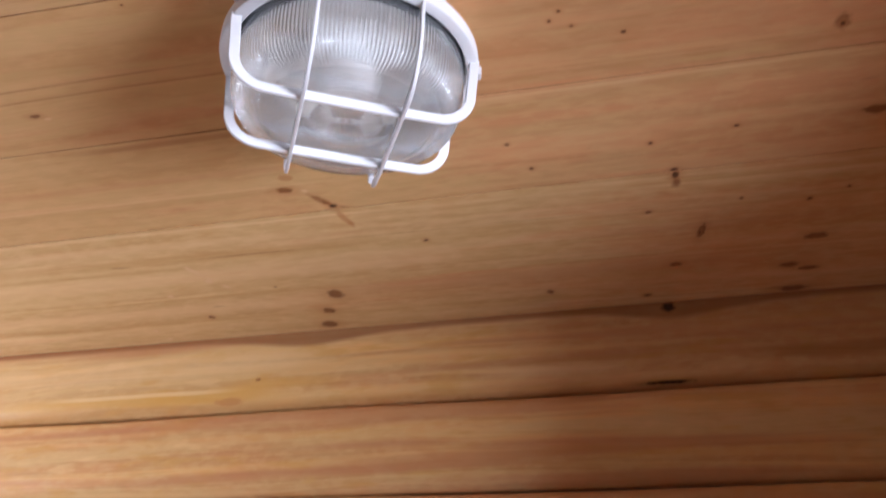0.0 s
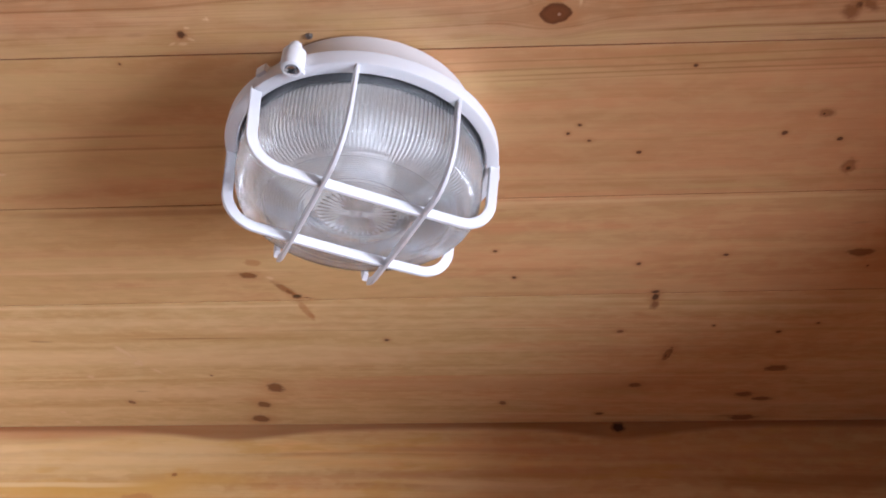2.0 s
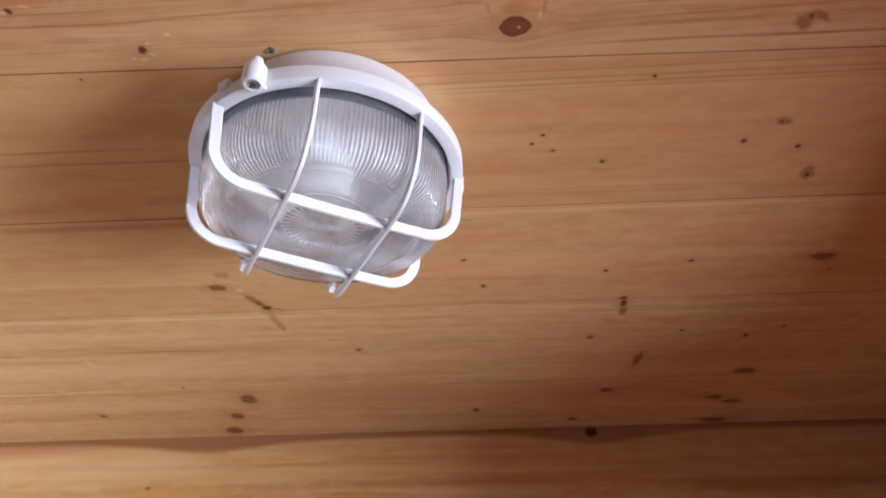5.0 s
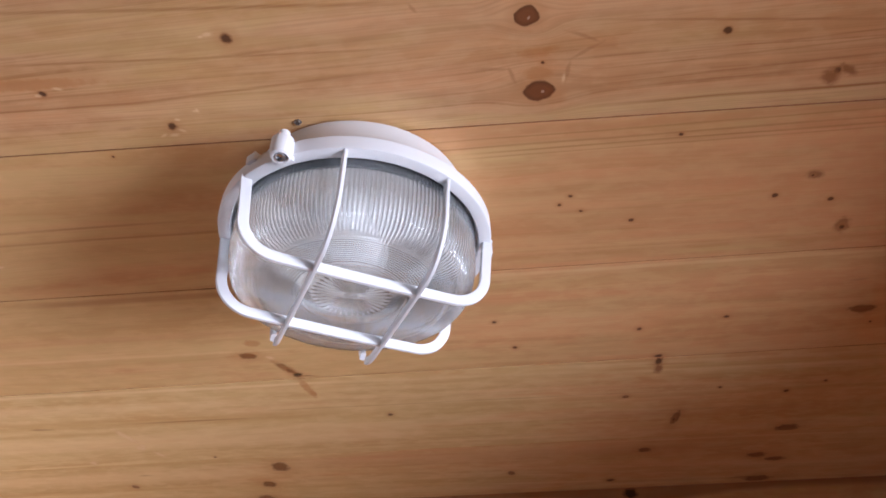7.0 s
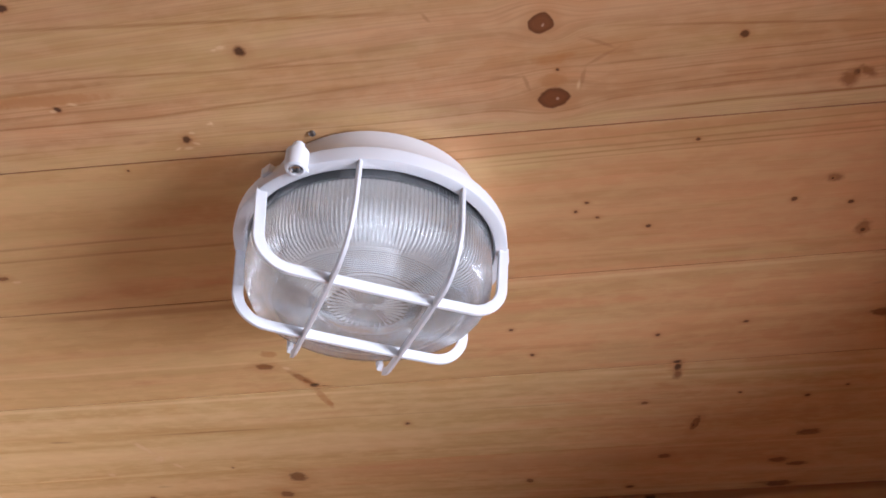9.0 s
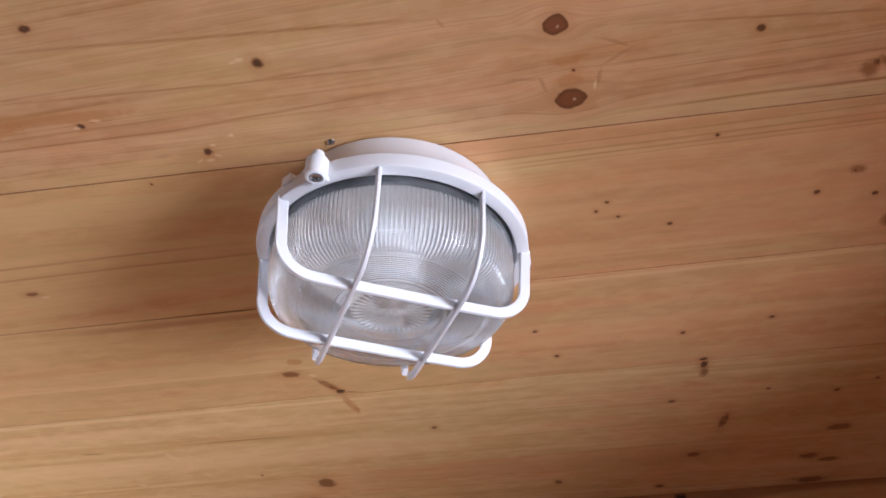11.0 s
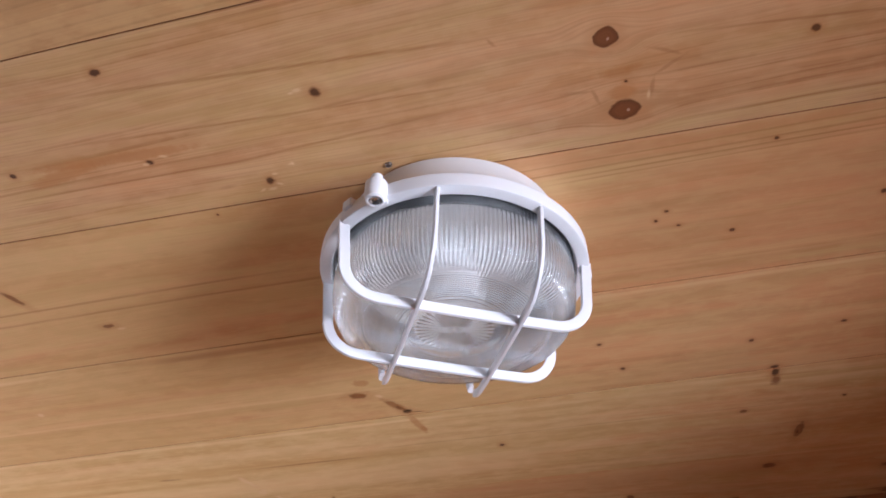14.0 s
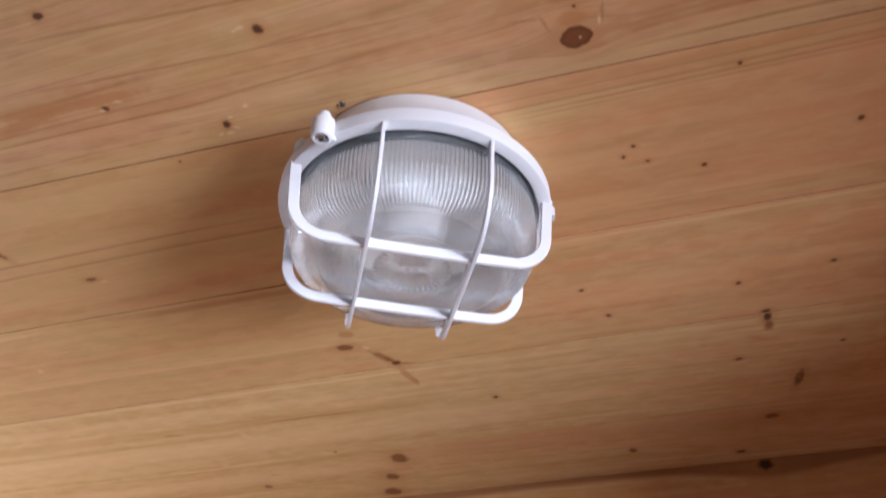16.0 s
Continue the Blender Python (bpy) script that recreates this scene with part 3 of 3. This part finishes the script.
def log_mesh(name, height, bevel_at, mat):
    verts, faces = [], []
    xs = np.linspace(WEST - 0.05, EAST + 0.15, 91)
    for x in xs:
        verts += [(x, y, z) for y, z in log_profile(height, bevel_at(x))]
    k = len(log_profile(height, 0.01))
    for i in range(len(xs) - 1):
        for j in range(k - 1):
            a = i * k + j
            faces.append((a, a + k, a + k + 1, a + 1))
    me = mesh_of(name, verts, faces, [mat], smooth=True)
    for i, poly in enumerate(me.polygons):  # crisp edges at the two bevels
        poly.use_smooth = 0 < i % (k - 1) < k - 2
    return me


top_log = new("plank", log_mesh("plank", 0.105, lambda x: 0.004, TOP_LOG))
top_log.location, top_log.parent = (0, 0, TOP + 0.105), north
shared = log_mesh("plank", PITCH, lambda x: 0.005 + 0.0012 * math.sin(11 * x + 1), LOG)
for k in range(21):
    plank = new("plank", shared)
    plank.location, plank.parent = (0, 0, TOP - PITCH * k), north

# ---- the bulkhead light ----
light = new("bulkhead_light")
light.matrix_world = pose(-0.1129, 0.4105, CEIL, 0, 0, 29.7)
tagged(light, "round white plastic bulkhead light with ribbed glass and barred guard", "ceiling light")

bm = bmesh.new()  # bowl-shaped base
revolve(bm, [(0.0, -0.0005), (0.0622, -0.0005), (0.0637, -0.002), (0.0647, -0.008), (0.0668, -0.0150), (0.0702, -0.0212), (0.0738, -0.0255), (0.0765, -0.0280), (0.0770, -0.0292), (0.0770, -0.0330), (0.0705, -0.0330), (0.0690, -0.028), (0.062, -0.014), (0.0, -0.012)], 128)
base = part("base", bm, WHITE, light, "white plastic bowl-shaped base", True)
bm = bmesh.new()
revolve(bm, [(0.0, -0.0130), (0.0560, -0.0145), (0.0640, -0.0250), (0.0660, -0.0320)], 96)
part("reflector", bm, INSIDE, light, "off-white inner reflector", True)
bm = bmesh.new()
revolve(bm, [(0.0648, -0.0325), (0.0648, -0.0398), (0.0664, -0.0398), (0.0666, -0.0346), (0.0702, -0.0348), (0.0706, -0.0325)], 96, close=True)
part("gasket", bm, RUBBER, light, "dark rubber gasket")
bm = bmesh.new()  # the ring that holds the glass
revolve(bm, [(0.0774, -0.0284), (0.0788, -0.0287), (0.0794, -0.0296), (0.0796, -0.0364), (0.0792, -0.0380), (0.0780, -0.0386), (0.0727, -0.0386), (0.0721, -0.0381), (0.0718, -0.0370), (0.0718, -0.0345), (0.0774, -0.0340)], 160, close=True)
ring = part("ring", bm, WHITE, light, "white plastic clamping ring", True)


def guard_path(reach, foot, floor, bend):
    """The way of a guard strip: down from the ring, round a bend, across, and up again. Pairs of (across, height, direction)."""
    out = [(-reach, foot, (0, -1))]
    for k in range(0, 13):
        a = math.pi / 2 * k / 12
        out.append((-reach + bend * (1 - math.cos(a)), floor + bend - bend * math.sin(a), (math.sin(a), -math.cos(a))))
    for k in range(1, 12):
        s = k / 12
        out.append((-reach + bend + (2 * reach - 2 * bend) * s, floor - 0.0006 * math.sin(math.pi * s), (1, 0)))
    return out + [(-a, z, (d[0], -d[1])) for a, z, d in reversed(out[:14])]


def strip(across, offset, reach, foot, floor, bend, width, depth, first=0, last=99):
    """A guard strip along local x (across=0) or local y (across=1), of that width and depth, with eased edges. first, last: the stretch of its way that is there."""
    bm = bmesh.new()
    path = []
    for a, z, d in guard_path(reach, foot, floor, bend)[first:last]:
        along, inward = Vector((1, 0, 0)), Vector((-d[1], 0, d[0]))
        c, s = Vector((a, offset, z)), Vector((0, 1, 0))
        if across:
            c, inward, s = Vector((offset, a, z)), Vector((0, -d[1], d[0])), Vector((1, 0, 0))
        draft = 1 - 0.030 * min(1, max(0, (foot - z) / (foot - floor - bend)))  # the legs lean in a little
        c.x, c.y = (c.x, c.y * draft) if across else (c.x * draft, c.y)
        path.append((c, s, inward))
    w, e = width / 2, min(width, depth) * 0.16
    section = [(-w + e, 0), (w - e, 0), (w, e), (w, depth - e), (w - e, depth), (-w + e, depth), (-w, depth - e), (-w, e)]
    sweep(bm, path, section)
    return bm


for offset in (-0.0300, 0.0270):
    reach = math.sqrt(0.0790 ** 2 - 0.0300 ** 2) + 0.0012
    part("guard_band", strip(0, offset, reach, -0.0360, -0.0868, 0.0235, 0.0025, 0.0061), WHITE, light, "flat white guard band")
for offset in (-0.0288, 0.0283):
    reach = math.sqrt(0.0790 ** 2 - 0.0300 ** 2) + 0.0005
    part("guard_rib", strip(1, offset, reach, -0.0360, -0.0880, 0.0300, 0.0021, 0.0050, 0, 30), WHITE, light, "thin white guard rib with a pointed free end")
    part("guard_lug", strip(1, offset, reach, -0.0360, -0.0880, 0.0300, 0.0032, 0.0050, -7), WHITE, light, "short white lug under the ring")

# glass: smooth outside, pressed ribs, rings and a star inside
RIBS, STAR = 176, 36
OUTER = [(0.0700, -0.0350), (0.0700, -0.0440), (0.0699, -0.0530), (0.0696, -0.0600), (0.0688, -0.0660), (0.0670, -0.0712), (0.0638, -0.0752), (0.0588, -0.0772), (0.0520, -0.0780), (0.0400, -0.0783), (0.0200, -0.0784), (0.0, -0.0784)]
INNER = [(0.0672, -0.0350), (0.0672, -0.0400), (0.0671, -0.0440), (0.0670, -0.0500), (0.0667, -0.0560), (0.0660, -0.0610), (0.0642, -0.0658), (0.0610, -0.0698), (0.0568, -0.0722), (0.0542, -0.0729), (0.0534, -0.0729), (0.0527, -0.0729), (0.0520, -0.0734)]
INNER += [(0.0515 - 0.0004 * k, -0.0737 - 0.000018 * k + 0.00022 * math.sin(math.pi * k / 2)) for k in range(50)]
INNER += [(0.0308, -0.0745), (0.0300, -0.0750), (0.0290, -0.0745)] + [(0.0280 - 0.0018 * k, -0.0746) for k in range(15)] + [(0.0, -0.0746)]
OUTER, INNER = ([(r, z + 0.0012 * min(1, max(0, (-0.055 - z) / 0.02))) for r, z in way] for way in (OUTER, INNER))


def pressed(i, a):
    r, z = INNER[i]
    if r > 0.0545 and z < -0.037:
        return -0.00045 * (0.5 + 0.5 * math.cos(RIBS * a)), 0
    if 0.003 < r < 0.0205:
        return 0, 0.0008 * math.cos(STAR * a) * min(1, (r - 0.002) / 0.006)
    return 0, 0


def shell(name, profile, steps, wave, sign, mat, parent, label):
    """One face of the glass, its normals away from the glass body."""
    bm = bmesh.new()
    revolve(bm, profile, steps, wave=wave)
    bm.normal_update()
    for f in bm.faces:
        c = f.calc_center_median()
        if f.normal.dot(Vector((c.x, c.y, (c.z + 0.045) * 2))) * sign < 0:
            f.normal_flip()
    me = bpy.data.meshes.new(name)
    bm.to_mesh(me)
    bm.free()
    me.materials.append(mat)
    for poly in me.polygons:
        poly.use_smooth = True
    ob = new(name, me)
    ob.parent = parent
    return tagged(ob, label)


dome = shell("glass_dome", OUTER, RIBS * 6, lambda i, a: (0.00040 * math.cos(RIBS * a), 0) if i < 8 else (0, 0), 1, GLASS, light, "clear pressed glass dome with fine upright ribs")
dome.visible_shadow = False  # lets the daylight into the bowl
shell("inner_face", INNER, RIBS * 5, pressed, -1, LINING, dome, "pressed ribs, rings and a star inside the glass")

bm = bmesh.new()  # lampholder inside
bmesh.ops.create_cone(bm, cap_ends=True, segments=40, radius1=0.0165, radius2=0.0195, depth=0.024, matrix=pose(0, 0, -0.0255))
rounded(bm, 0.0012)
part("lampholder", bm, CERAMIC, light, "dull ceramic lampholder", True)


def lug(angle):
    """A screw boss on the rim: a stout barrel with a small nub above and a cross-head screw below."""
    a = radians(angle)
    c = Vector((0.0836 * math.cos(a), 0.0836 * math.sin(a), 0))
    bm = bmesh.new()
    revolve(bm, [(0.0, -0.0252), (0.0027, -0.0253), (0.0032, -0.0260), (0.0033, -0.0306), (0.0054, -0.0309), (0.0060, -0.0317), (0.0061, -0.0395), (0.0054, -0.0428), (0.0042, -0.0436), (0.0036, -0.0432), (0.0035, -0.0418), (0.0, -0.0418)], 40)
    block(bm, -0.0075, 0.0, -0.0032, 0.0032, -0.041, -0.032)
    bmesh.ops.transform(bm, matrix=Matrix.Translation(c) @ Matrix.Rotation(a, 4, "Z"), verts=bm.verts)
    boss = part("screw_boss", bm, WHITE, light, "white screw boss on the ring", True)
    bm = bmesh.new()
    revolve(bm, [(0.0, -0.0428), (0.0012, -0.0440), (0.0028, -0.0436), (0.0033, -0.0424), (0.0033, -0.0418)], 32)
    bmesh.ops.translate(bm, vec=c, verts=bm.verts)
    screw = part("screw", bm, CHROME, boss, "bright steel cross-head screw", True)
    bm = bmesh.new()  # cross slot: black bars put in for its shade
    block(bm, -0.0021, 0.0021, -0.00045, 0.00045, -0.04425, -0.0425)
    block(bm, -0.00045, 0.00045, -0.0021, 0.0021, -0.04430, -0.0425)
    bmesh.ops.transform(bm, matrix=Matrix.Translation(c) @ Matrix.Rotation(0.5, 4, "Z"), verts=bm.verts)
    part("screw_slot", bm, RUBBER, boss, "black bars for the shade of the cross slot")


bm = bmesh.new()  # hinge nib of the ring
block(bm, 0.0780, 0.0814, -0.0030, 0.0030, -0.0400, -0.0335)
rounded(bm, 0.0008)
bmesh.ops.rotate(bm, matrix=Matrix.Rotation(radians(-15), 3, "Z"), verts=bm.verts)
part("nib", bm, WHITE, light, "small white moulded nib on the ring")
for angle in (-135, 45):
    lug(angle)
bm = bmesh.new()  # small tab on the base beside the boss
a = radians(-152)
block(bm, 0.071, 0.0815, -0.0035, 0.0035, -0.0325, -0.027)
bmesh.ops.rotate(bm, matrix=Matrix.Rotation(a, 3, "Z"), verts=bm.verts)
rounded(bm, 0.0006)
part("tab", bm, WHITE, light, "small white moulded tab")

# a screw driven into the board beside the light
bm = bmesh.new()
revolve(bm, [(0.0, -0.0006), (0.0013, -0.0014), (0.0019, -0.0010), (0.0021, 0.0)], 24)
bm2 = from_bm("ceiling_screw", bm, STEEL, True)
ceiling_screw = new("ceiling_screw", bm2)
ceiling_screw.location = (-0.1352, 0.3468, CEIL)
tagged(ceiling_screw, "small steel screw head sunk in the ceiling board", "screw")
